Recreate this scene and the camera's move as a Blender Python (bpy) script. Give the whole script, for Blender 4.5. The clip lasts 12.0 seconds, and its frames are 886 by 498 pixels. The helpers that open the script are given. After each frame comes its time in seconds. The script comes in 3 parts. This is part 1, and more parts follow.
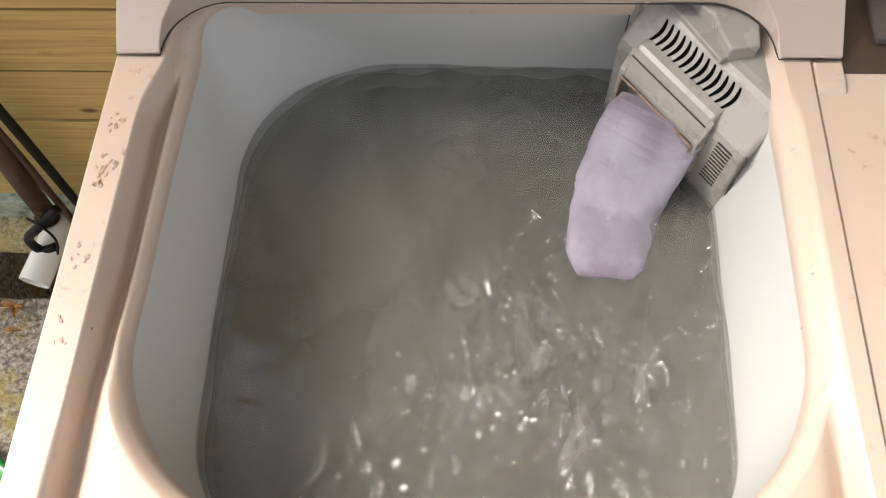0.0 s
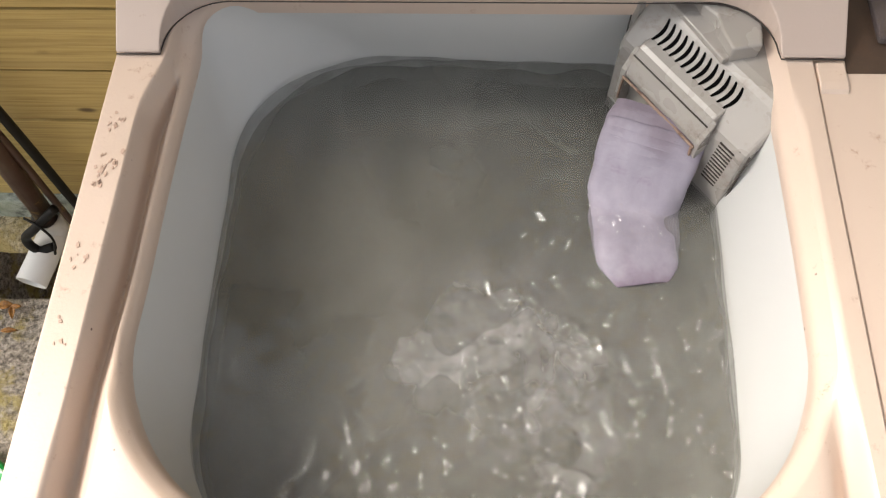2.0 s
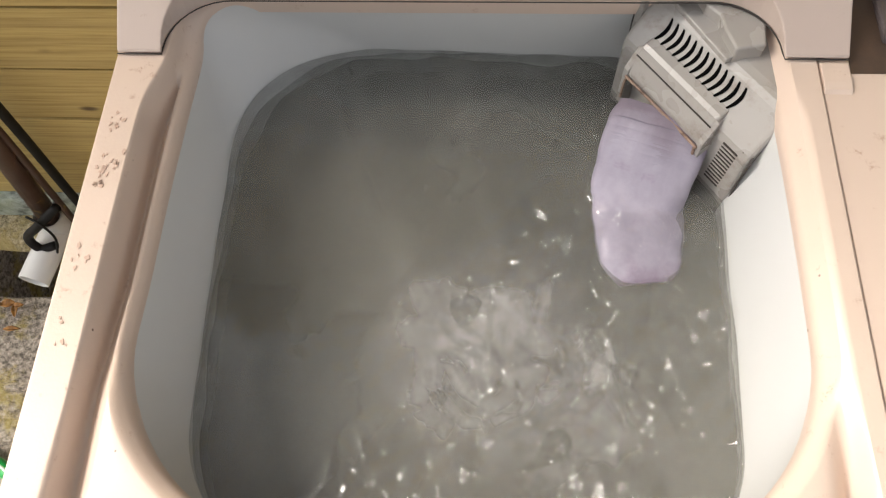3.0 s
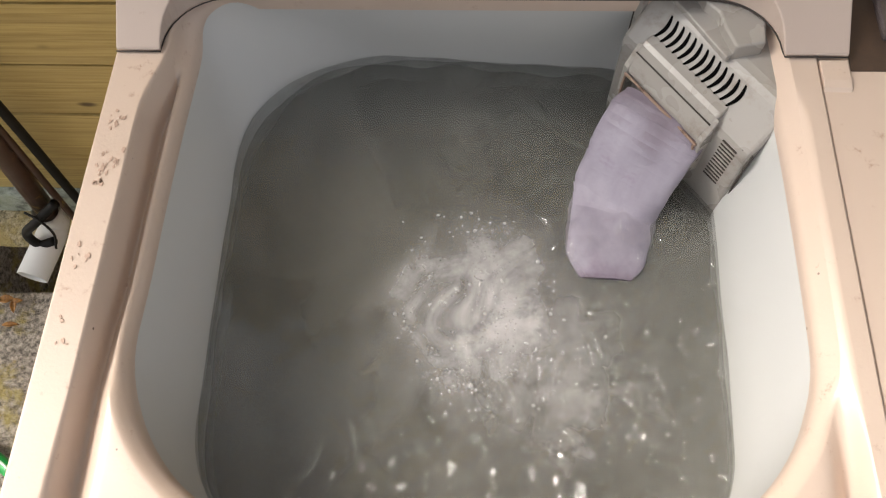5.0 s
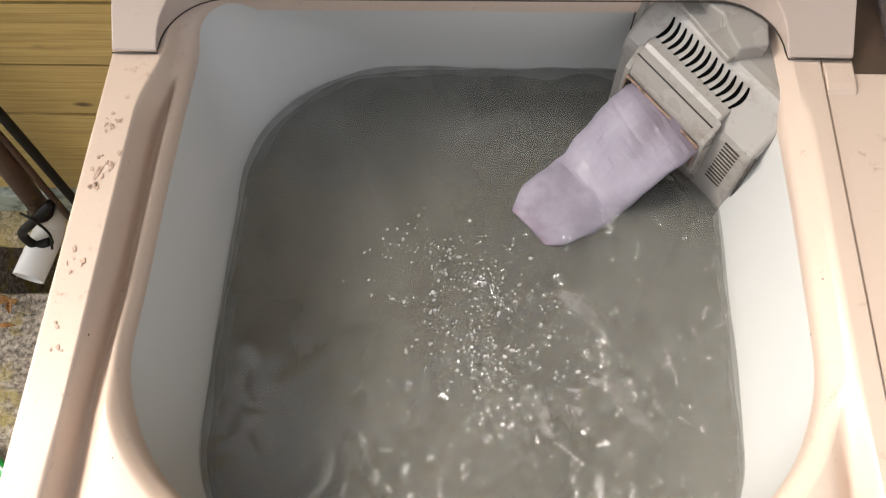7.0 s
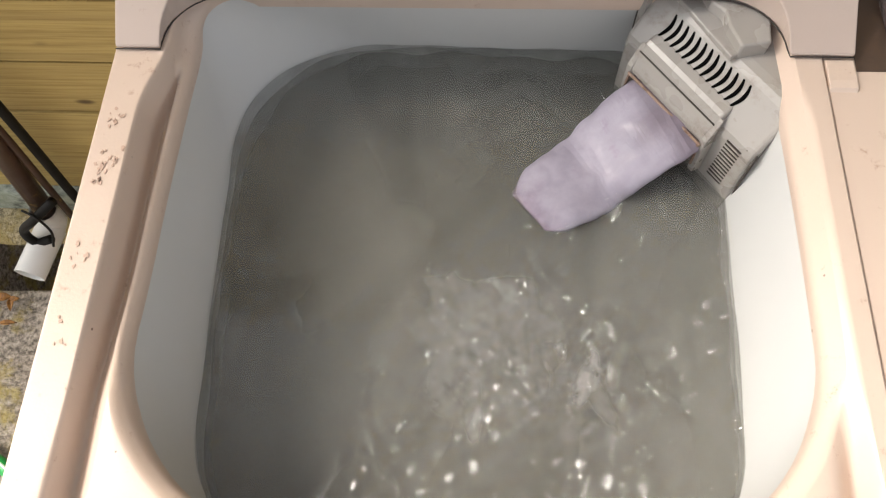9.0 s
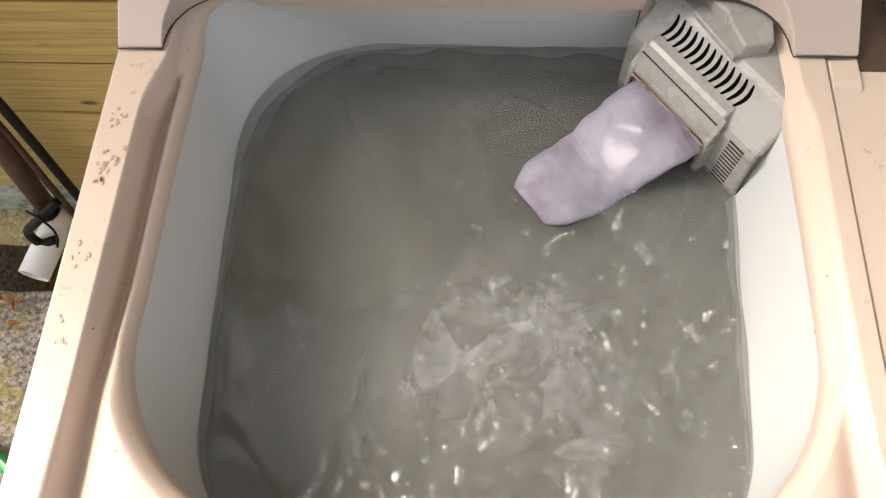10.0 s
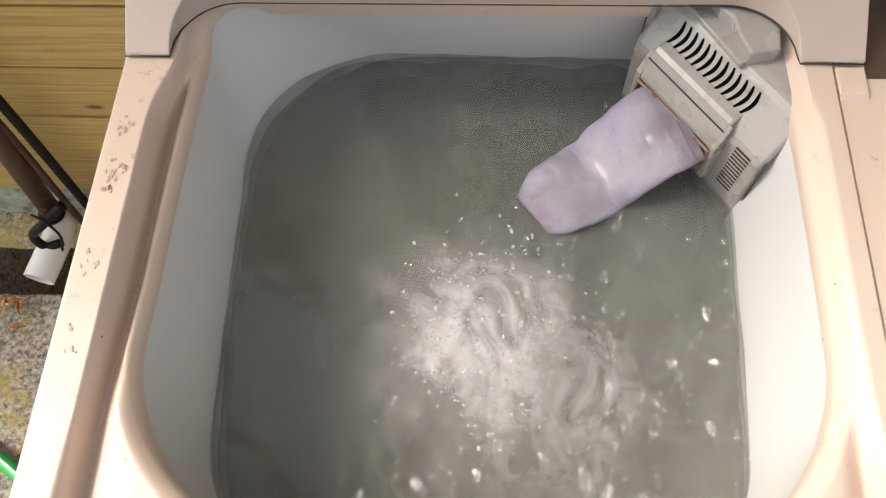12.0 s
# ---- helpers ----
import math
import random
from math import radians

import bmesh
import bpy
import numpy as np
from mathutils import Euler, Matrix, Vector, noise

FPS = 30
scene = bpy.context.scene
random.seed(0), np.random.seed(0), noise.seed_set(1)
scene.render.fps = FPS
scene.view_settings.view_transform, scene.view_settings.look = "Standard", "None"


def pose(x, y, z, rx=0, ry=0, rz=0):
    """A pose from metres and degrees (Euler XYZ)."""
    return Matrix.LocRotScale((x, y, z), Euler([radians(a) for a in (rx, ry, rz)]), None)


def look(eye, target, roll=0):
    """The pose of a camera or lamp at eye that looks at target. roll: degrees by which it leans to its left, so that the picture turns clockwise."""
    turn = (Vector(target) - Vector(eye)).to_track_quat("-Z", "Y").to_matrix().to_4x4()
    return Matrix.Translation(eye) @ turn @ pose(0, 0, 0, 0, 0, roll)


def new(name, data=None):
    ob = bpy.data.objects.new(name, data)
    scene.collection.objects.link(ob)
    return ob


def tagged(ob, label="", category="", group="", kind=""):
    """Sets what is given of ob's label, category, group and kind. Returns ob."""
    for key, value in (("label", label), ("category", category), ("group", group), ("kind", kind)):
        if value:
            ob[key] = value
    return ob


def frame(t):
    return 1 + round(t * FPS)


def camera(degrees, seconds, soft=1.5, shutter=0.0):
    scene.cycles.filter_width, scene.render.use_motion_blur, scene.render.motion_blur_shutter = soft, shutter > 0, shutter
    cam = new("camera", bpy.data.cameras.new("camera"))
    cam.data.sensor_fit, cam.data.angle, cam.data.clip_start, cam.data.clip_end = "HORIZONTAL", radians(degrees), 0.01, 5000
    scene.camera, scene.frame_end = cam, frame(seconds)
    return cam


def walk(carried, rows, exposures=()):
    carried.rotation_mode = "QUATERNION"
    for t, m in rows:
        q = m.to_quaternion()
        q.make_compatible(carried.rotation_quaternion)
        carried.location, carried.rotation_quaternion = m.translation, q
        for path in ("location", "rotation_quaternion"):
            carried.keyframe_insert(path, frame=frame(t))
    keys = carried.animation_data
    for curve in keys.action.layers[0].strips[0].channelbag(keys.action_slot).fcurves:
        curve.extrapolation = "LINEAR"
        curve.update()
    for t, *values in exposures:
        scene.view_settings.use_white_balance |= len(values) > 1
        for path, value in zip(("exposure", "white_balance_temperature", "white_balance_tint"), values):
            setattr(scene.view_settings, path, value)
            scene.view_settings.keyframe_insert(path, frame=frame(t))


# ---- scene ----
PATH = [
    (0, (-0.0004, -0.0003, 1.3798), (-0.0565, 0.4169, 0.4727), -5.74),
    (0.5, (-0.0033, -0.0017, 1.3791), (-0.0569, 0.4162, 0.4722), -5.34),
    (1, (-0.0007, -0.0018, 1.3781), (-0.0595, 0.4166, 0.4717), -6.00),
    (1.5, (-0.0031, 0.0021, 1.3793), (-0.0580, 0.4141, 0.4697), -5.55),
    (2, (-0.0040, 0.0007, 1.3777), (-0.0562, 0.4182, 0.4705), -5.24),
    (2.5, (-0.0043, 0.0038, 1.3781), (-0.0559, 0.4164, 0.4687), -5.26),
    (3, (-0.0038, 0.0034, 1.3771), (-0.0589, 0.4180, 0.4688), -5.59),
    (5, (-0.0052, 0.0061, 1.3792), (-0.0577, 0.4131, 0.4673), -5.44),
    (5.5, (-0.0051, 0.0071, 1.3779), (-0.0585, 0.4150, 0.4664), -5.53),
    (6, (-0.0056, 0.0086, 1.3761), (-0.0565, 0.4183, 0.4653), -5.10),
    (6.5, (-0.0060, 0.0098, 1.3742), (-0.0576, 0.4229, 0.4650), -5.16),
    (7, (-0.0074, 0.0131, 1.3754), (-0.0566, 0.4176, 0.4622), -5.07),
    (9, (-0.0090, 0.0095, 1.3755), (-0.0582, 0.4144, 0.4625), -4.90),
    (9.5, (-0.0079, 0.0102, 1.3762), (-0.0583, 0.4131, 0.4624), -5.03),
    (10, (-0.0068, 0.0087, 1.3738), (-0.0619, 0.4159, 0.4622), -5.52),
    (10.5, (-0.0052, 0.0107, 1.3741), (-0.0650, 0.4169, 0.4622), -6.23),
    (11, (-0.0076, 0.0129, 1.3755), (-0.0685, 0.4196, 0.4639), -6.30),
    (11.5, (-0.0079, 0.0102, 1.3745), (-0.0651, 0.4205, 0.4643), -5.77),
    (12, (-0.0106, 0.0131, 1.3770), (-0.0684, 0.4202, 0.4655), -5.91),
]
EXPO, KELVIN, TINT = 1.14, 6650.0, 10.0
cam = camera(60.0, 12.0, 1.15)
walk(cam, [(t, look(eye, target, roll)) for t, eye, target, roll in PATH], [(t, EXPO + e, KELVIN, TINT) for t, e in ((0.0, 0.0), (3.0, 0.0), (4.9, -0.20), (5.5, -0.24), (6.2, -0.10), (7.0, 0.0), (9.5, 0.05), (12.0, 0.04))])

scene.cycles.transparent_max_bounces = 24        # the water is many clear layers

# ---- world and sun ----
SUN_ELEV, SUN_AZ = 41.0, 166.0        # azimuth anticlockwise from the +x axis
world = bpy.data.worlds.new("world")
scene.world = world
world.use_nodes = True
wn = world.node_tree.nodes
sky = wn.new("ShaderNodeTexSky")
sky.sky_type, sky.sun_disc = "NISHITA", False
sky.sun_elevation, sky.sun_rotation = radians(SUN_ELEV), radians(90 - SUN_AZ)
sky.air_density, sky.dust_density = 1.0, 4.0
haze = wn.new("ShaderNodeHueSaturation")        # a thin overcast: the sky's blue washed out
haze.inputs["Saturation"].default_value = 0.25
world.node_tree.links.new(sky.outputs[0], haze.inputs["Color"])
world.node_tree.links.new(haze.outputs[0], wn["Background"].inputs[0])
wn["Background"].inputs[1].default_value = 0.118
sun = new("sun", bpy.data.lights.new("sun", "SUN"))
sun.data.energy, sun.data.angle, sun.data.color = 2.75, radians(20), (1.0, 0.92, 0.83)
sun_dir = Vector((math.cos(radians(SUN_AZ)) * math.cos(radians(SUN_ELEV)), math.sin(radians(SUN_AZ)) * math.cos(radians(SUN_ELEV)), math.sin(radians(SUN_ELEV))))
sun.matrix_basis = look(sun_dir * 6, (0, 0, 0))


# ---- materials ----
def nodes_of(name):
    m = bpy.data.materials.new(name)
    m.use_nodes = True
    return m, m.node_tree.nodes, m.node_tree.links, m.node_tree.nodes["Principled BSDF"]


def noise_node(n, l, vec, scale, detail=4.0, rough=0.55):
    t = n.new("ShaderNodeTexNoise")
    t.inputs["Scale"].default_value, t.inputs["Detail"].default_value, t.inputs["Roughness"].default_value = scale, detail, rough
    l.new(vec, t.inputs["Vector"])
    return t.outputs["Fac"]


def ramp_node(n, l, fac, stops):
    r = n.new("ShaderNodeValToRGB")
    r.color_ramp.interpolation = "EASE" if len(stops) == 2 else "B_SPLINE"
    e = r.color_ramp.elements
    while len(e) < len(stops):
        e.new(0.5)
    for k, (p, c) in enumerate(stops):
        e[k].position, e[k].color = p, (*c, 1.0) if len(c) == 3 else c
    l.new(fac, r.inputs[0])
    return r.outputs[0]


def mix_node(n, l, fac, a, b):
    x = n.new("ShaderNodeMix")
    x.data_type = "RGBA"
    if isinstance(fac, float):
        x.inputs[0].default_value = fac
    else:
        l.new(fac, x.inputs[0])
    for v, s in ((a, x.inputs[6]), (b, x.inputs[7])):
        if isinstance(v, tuple):
            s.default_value = (*v, 1.0)
        else:
            l.new(v, s)
    return x.outputs[2]


def bump_node(n, l, height, strength, distance, before=None):
    b = n.new("ShaderNodeBump")
    b.inputs["Strength"].default_value, b.inputs["Distance"].default_value = strength, distance
    l.new(height, b.inputs["Height"])
    if before is not None:
        l.new(before, b.inputs["Normal"])
    return b.outputs[0]


def G(v):
    return (v, v, v)


def plastic(name, col, rough=0.4, var=0.08, stain=None, stain_at=(0.62, 0.72), stain_scale=22.0, speck=None, bump=0.15):
    """Old moulded plastic: broad tone changes, fine grain, stains and small specks of dirt."""
    m, n, l, p = nodes_of(name)
    vec = n.new("ShaderNodeTexCoord").outputs["Object"]
    lo, hi = tuple(c * (1 - var) for c in col), tuple(min(1, c * (1 + var)) for c in col)
    c = mix_node(n, l, noise_node(n, l, vec, 9.0, 3.0, 0.5), lo, hi)
    if stain:
        f = ramp_node(n, l, noise_node(n, l, vec, stain_scale, 8.0, 0.7), [(stain_at[0], G(0.0)), (stain_at[1], G(0.75))])
        c = mix_node(n, l, f, c, stain)
    if speck:
        vo = n.new("ShaderNodeTexVoronoi")
        vo.inputs["Scale"].default_value = 75.0
        l.new(vec, vo.inputs["Vector"])
        dot = ramp_node(n, l, vo.outputs["Distance"], [(0.05, G(0.9)), (0.10, G(0.0))])
        few = ramp_node(n, l, vo.outputs["Color"], [(0.80, G(0.0)), (0.84, G(1.0))])
        mm = n.new("ShaderNodeMath")
        mm.operation = "MULTIPLY"
        l.new(dot, mm.inputs[0])
        l.new(few, mm.inputs[1])
        c = mix_node(n, l, mm.outputs[0], c, speck)
    l.new(c, p.inputs["Base Color"])
    ra = n.new("ShaderNodeMath")
    ra.operation = "MULTIPLY_ADD"
    ra.inputs[1].default_value, ra.inputs[2].default_value = rough * 0.7, rough * 0.65
    l.new(noise_node(n, l, vec, 30.0, 2.0), ra.inputs[0])
    l.new(ra.outputs[0], p.inputs["Roughness"])
    l.new(bump_node(n, l, noise_node(n, l, vec, 420.0, 3.0), bump, 0.0006), p.inputs["Normal"])
    return m


M_CREAM = plastic("cream_plastic", (0.65, 0.52, 0.43), 0.34, 0.07, (0.40, 0.235, 0.16), (0.59, 0.72), 56.0, (0.12, 0.07, 0.05))


def make_tub():
    m, n, l, p = nodes_of("white_tub")
    vec = n.new("ShaderNodeTexCoord").outputs["Object"]
    l.new(mix_node(n, l, noise_node(n, l, vec, 7.0, 4.0, 0.5), (0.585, 0.59, 0.58), (0.63, 0.635, 0.625)), p.inputs["Base Color"])
    p.inputs["Roughness"].default_value = 0.32
    return m


M_TUB = make_tub()
M_HOUSE = plastic("grey_white_plastic", (0.36, 0.338, 0.312), 0.28, 0.10, (0.17, 0.118, 0.08), (0.50, 0.80), 34.0, (0.10, 0.07, 0.05))
M_CONSOLE = plastic("greyed_cream_plastic", (0.50, 0.405, 0.35), 0.4, 0.08, (0.36, 0.24, 0.17), (0.62, 0.74), 48.0, (0.12, 0.07, 0.05))
M_SHADE_GRIME = plastic("shaded_grimy_cream", (0.07, 0.046, 0.034), 0.5, 0.25, (0.10, 0.06, 0.04), (0.42, 0.62), 30.0)
M_RUST = plastic("dirty_rim", (0.30, 0.20, 0.15), 0.6, 0.35, (0.10, 0.05, 0.03), (0.5, 0.62), 120.0)
M_SLOT = plastic("slot_shade_black", (0.002, 0.002, 0.002), 0.95, 0.2)
M_SLOT.node_tree.nodes["Principled BSDF"].inputs["Specular IOR Level"].default_value = 0.05
M_THIN = plastic("gap_shade_brown", (0.05, 0.04, 0.035), 0.7, 0.2)
M_PVC = plastic("white_pvc", (0.62, 0.62, 0.60), 0.35, 0.06, (0.35, 0.32, 0.26), (0.60, 0.75), 40.0)
M_CABLE = plastic("black_cable", (0.009, 0.008, 0.007), 0.6, 0.3)
M_CABLE.node_tree.nodes["Principled BSDF"].inputs["Specular IOR Level"].default_value = 0.2
M_BROWN = plastic("brown_pipe", (0.052, 0.026, 0.017), 0.45, 0.35, (0.35, 0.24, 0.06), (0.60, 0.66), 14.0)
M_GREEN = plastic("green_hose", (0.01, 0.30, 0.06), 0.3, 0.1)
M_BAND = plastic("hose_stripe", (0.55, 0.75, 0.60), 0.3, 0.1)
M_INK = plastic("faded_print", (0.30, 0.12, 0.09), 0.6, 0.3)
M_SCUFF = plastic("brown_scuff", (0.55, 0.385, 0.30), 0.6, 0.2)


def make_wood():
    m, n, l, p = nodes_of("pine_board")
    tc = n.new("ShaderNodeTexCoord").outputs["Object"]
    info = n.new("ShaderNodeObjectInfo").outputs["Random"]
    mp = n.new("ShaderNodeMapping")
    mp.inputs["Scale"].default_value = (1.4, 1.0, 55.0)
    l.new(tc, mp.inputs["Vector"])
    sh = n.new("ShaderNodeCombineXYZ")
    mul = n.new("ShaderNodeMath")
    mul.operation = "MULTIPLY"
    mul.inputs[1].default_value = 37.0
    l.new(info, mul.inputs[0])
    for k in range(3):
        l.new(mul.outputs[0], sh.inputs[k])
    l.new(sh.outputs[0], mp.inputs["Location"])
    grain = noise_node(n, l, mp.outputs[0], 4.0, 9.0, 0.62)
    c = ramp_node(n, l, grain, [(0.30, (0.27, 0.18, 0.055)), (0.46, (0.43, 0.31, 0.105)), (0.70, (0.56, 0.43, 0.17))])
    tone = noise_node(n, l, mp.outputs[0], 0.6, 3.0)
    c = mix_node(n, l, ramp_node(n, l, tone, [(0.35, G(0.0)), (0.7, G(0.5))]), c, (0.36, 0.26, 0.10))
    mk = n.new("ShaderNodeMapping")
    mk.inputs["Scale"].default_value = (8.0, 1.0, 19.0)
    l.new(tc, mk.inputs["Vector"])
    l.new(sh.outputs[0], mk.inputs["Location"])
    vor = n.new("ShaderNodeTexVoronoi")
    vor.inputs["Scale"].default_value = 1.0
    l.new(mk.outputs[0], vor.inputs["Vector"])
    c = mix_node(n, l, ramp_node(n, l, vor.outputs["Distance"], [(0.10, G(0.9)), (0.19, G(0.0))]), c, (0.06, 0.03, 0.012))
    l.new(c, p.inputs["Base Color"])
    p.inputs["Roughness"].default_value = 0.62
    l.new(bump_node(n, l, grain, 0.35, 0.002), p.inputs["Normal"])
    return m


M_WOOD = make_wood()


def make_stone(name, a, b, moss, moss_at, scale, bump):
    m, n, l, p = nodes_of(name)
    vec = n.new("ShaderNodeTexCoord").outputs["Object"]
    big = noise_node(n, l, vec, scale, 9.0, 0.68)
    fine = noise_node(n, l, vec, scale * 9, 5.0, 0.7)
    c = ramp_node(n, l, fine, [(0.34, tuple(v * 0.22 for v in a)), (0.48, a), (0.64, b)])
    c = mix_node(n, l, ramp_node(n, l, big, [(moss_at, G(0.0)), (moss_at + 0.14, G(0.75))]), c, moss)
    l.new(c, p.inputs["Base Color"])
    p.inputs["Roughness"].default_value = 0.85
    nn = bump_node(n, l, big, 0.7, 0.03)
    l.new(bump_node(n, l, fine, bump, 0.008, nn), p.inputs["Normal"])
    return m


M_GROUND = make_stone("rough_concrete", (0.27, 0.235, 0.195), (0.60, 0.53, 0.45), (0.40, 0.32, 0.085), 0.47, 11.0, 1.0)
M_LEDGE = make_stone("mossy_cement", (0.46, 0.38, 0.22), (0.70, 0.60, 0.40), (0.44, 0.33, 0.11), 0.45, 13.0, 0.9)
M_PLINTH = make_stone("grey_render", (0.32, 0.35, 0.30), (0.46, 0.49, 0.42), (0.25, 0.29, 0.19), 0.5, 4.0, 0.4)
M_LEAF = plastic("dead_leaf", (0.36, 0.17, 0.035), 0.6, 0.4, (0.12, 0.05, 0.02), (0.42, 0.55), 60.0)


def make_smoky():
    m, n, l, p = nodes_of("smoky_lid")
    vec = n.new("ShaderNodeTexCoord").outputs["Object"]
    l.new(ramp_node(n, l, noise_node(n, l, vec, 20.0), [(0.3, (0.10, 0.085, 0.085)), (0.7, (0.20, 0.17, 0.17))]), p.inputs["Base Color"])
    p.inputs["Roughness"].default_value, p.inputs["Alpha"].default_value = 0.12, 0.62
    return m


M_SMOKY = make_smoky()


def radial_fade(n, l, vec, rim, ragged=0.9):
    """1 inside a patch, 0 at its ragged rim."""
    ln = n.new("ShaderNodeVectorMath")
    ln.operation = "LENGTH"
    l.new(vec, ln.inputs[0])
    wob = n.new("ShaderNodeMath")
    wob.operation = "MULTIPLY_ADD"
    wob.inputs[1].default_value = rim * ragged
    l.new(noise_node(n, l, vec, 16.0, 6.0, 0.62), wob.inputs[0])
    l.new(ln.outputs["Value"], wob.inputs[2])
    sc = n.new("ShaderNodeMath")
    sc.operation = "DIVIDE"
    sc.inputs[1].default_value = rim * 2.0
    l.new(wob.outputs[0], sc.inputs[0])
    return ramp_node(n, l, sc.outputs[0], [(0.25, G(1.0)), (0.62, G(0.0))])


def make_silt(name, dark, light, thin, thick, cloud_scale, stretch=0.6, rim=None, span=(0.34, 0.70)):
    """Silt or fine air hanging in the water: thin and thick say how much of what lies below it hides."""
    m, n, l, p = nodes_of(name)
    vec = n.new("ShaderNodeTexCoord").outputs["Object"]
    flow = n.new("ShaderNodeMapping")
    flow.inputs["Scale"].default_value = (1.0, stretch, 1.0)
    l.new(vec, flow.inputs["Vector"])
    cl = noise_node(n, l, flow.outputs[0], cloud_scale, 5.0, 0.55)
    cl.node.inputs["Distortion"].default_value = 0.9
    l.new(mix_node(n, l, cl, dark, light), p.inputs["Base Color"])
    p.inputs["Roughness"].default_value, p.inputs["Specular IOR Level"].default_value = 1.0, 0.0
    if thin < 1.0:
        gate = ramp_node(n, l, cl, [(span[0], G(thin)), (span[1], G(thick))])
        if rim:
            mm = n.new("ShaderNodeMath")
            mm.operation = "MULTIPLY"
            l.new(gate, mm.inputs[0])
            l.new(radial_fade(n, l, vec, rim), mm.inputs[1])
            gate = mm.outputs[0]
        l.new(gate, p.inputs["Alpha"])
    return m


def make_skin(name, ior, ripples, rim=None, stretch=0.7, rough=0.02, calm=False):
    """The skin of the water: clear, with the gloss of a wet surface on it."""
    m, n, l, p = nodes_of(name)
    n.remove(p)
    vec = n.new("ShaderNodeTexCoord").outputs["Object"]
    mp = n.new("ShaderNodeMapping")
    mp.inputs["Scale"].default_value = (1.0, stretch, 1.0)
    l.new(vec, mp.inputs["Vector"])
    nn = None
    for scale, dist in ripples:
        a = noise_node(n, l, mp.outputs[0], scale, 2.0, 0.5)
        a.node.inputs["Distortion"].default_value = 0.8
        nn = bump_node(n, l, a, 1.0, dist, nn)
        if calm:
            dot = n.new("ShaderNodeVectorMath")
            dot.operation = "DOT_PRODUCT"
            dot.inputs[1].default_value = (1.0, -0.55, 0.0)
            l.new(vec, dot.inputs[0])
            mr = n.new("ShaderNodeMapRange")
            mr.interpolation_type = "SMOOTHERSTEP"
            mr.inputs["From Min"].default_value, mr.inputs["From Max"].default_value = -0.10, 0.10
            mr.inputs["To Min"].default_value, mr.inputs["To Max"].default_value = 0.02, 1.0
            l.new(dot.outputs["Value"], mr.inputs["Value"])
            l.new(mr.outputs[0], nn.node.inputs["Strength"])
    fr = n.new("ShaderNodeLayerWeight")        # Schlick's law, alike from above and below
    fr.inputs["Blend"].default_value = 0.5
    po, ma = n.new("ShaderNodeMath"), n.new("ShaderNodeMath")
    po.operation, ma.operation = "POWER", "MULTIPLY_ADD"
    po.inputs[1].default_value = 5.0
    base = ((ior - 1) / (ior + 1)) ** 2
    ma.inputs[1].default_value, ma.inputs[2].default_value = 1 - base, base
    l.new(fr.outputs["Facing"], po.inputs[0])
    l.new(po.outputs[0], ma.inputs[0])
    gl = n.new("ShaderNodeBsdfGlossy")
    gl.inputs["Roughness"].default_value = rough
    if nn is not None:
        l.new(nn, fr.inputs["Normal"])
        l.new(nn, gl.inputs["Normal"])
    fac = ma.outputs[0]
    if rim:
        mm = n.new("ShaderNodeMath")
        mm.operation = "MULTIPLY"
        l.new(fac, mm.inputs[0])
        l.new(radial_fade(n, l, vec, rim, 0.5), mm.inputs[1])
        fac = mm.outputs[0]
    mx = n.new("ShaderNodeMixShader")
    l.new(fac, mx.inputs[0])
    l.new(n.new("ShaderNodeBsdfTransparent").outputs[0], mx.inputs[1])
    l.new(gl.outputs[0], mx.inputs[2])
    l.new(mx.outputs[0], n["Material Output"].inputs["Surface"])
    return m


M_SKIN = make_skin("water_skin", 1.45, [(110.0, 0.0013)], calm=True)
M_CHOP = make_skin("choppy_skin", 1.45, [(120.0, 0.0013)], 0.17)
SILT_A, SILT_B = (0.195, 0.196, 0.175), (0.300, 0.298, 0.272)
M_SILT_TOP = make_silt("thin_silt", SILT_A, SILT_B, 0.24, 0.50, 12.0)
M_SILT_MID = make_silt("silt", SILT_A, SILT_B, 0.26, 0.46, 9.0)
M_SILT_LOW = make_silt("dense_silt", SILT_A, SILT_B, 0.45, 0.75, 8.0)
M_DEEP = make_silt("deep_silt", SILT_A, SILT_B, 1.0, 1.0, 7.0)
M_MURK = make_silt("stirred_silt", (0.36, 0.352, 0.34), (0.64, 0.622, 0.615), 0.0, 0.85, 24.0, 0.55, 0.17, (0.46, 0.64))
M_CLOUD = make_silt("aerated_water", (0.54, 0.527, 0.522), (0.80, 0.782, 0.782), 0.30, 0.92, 22.0, 0.7, 0.145, (0.30, 0.62))


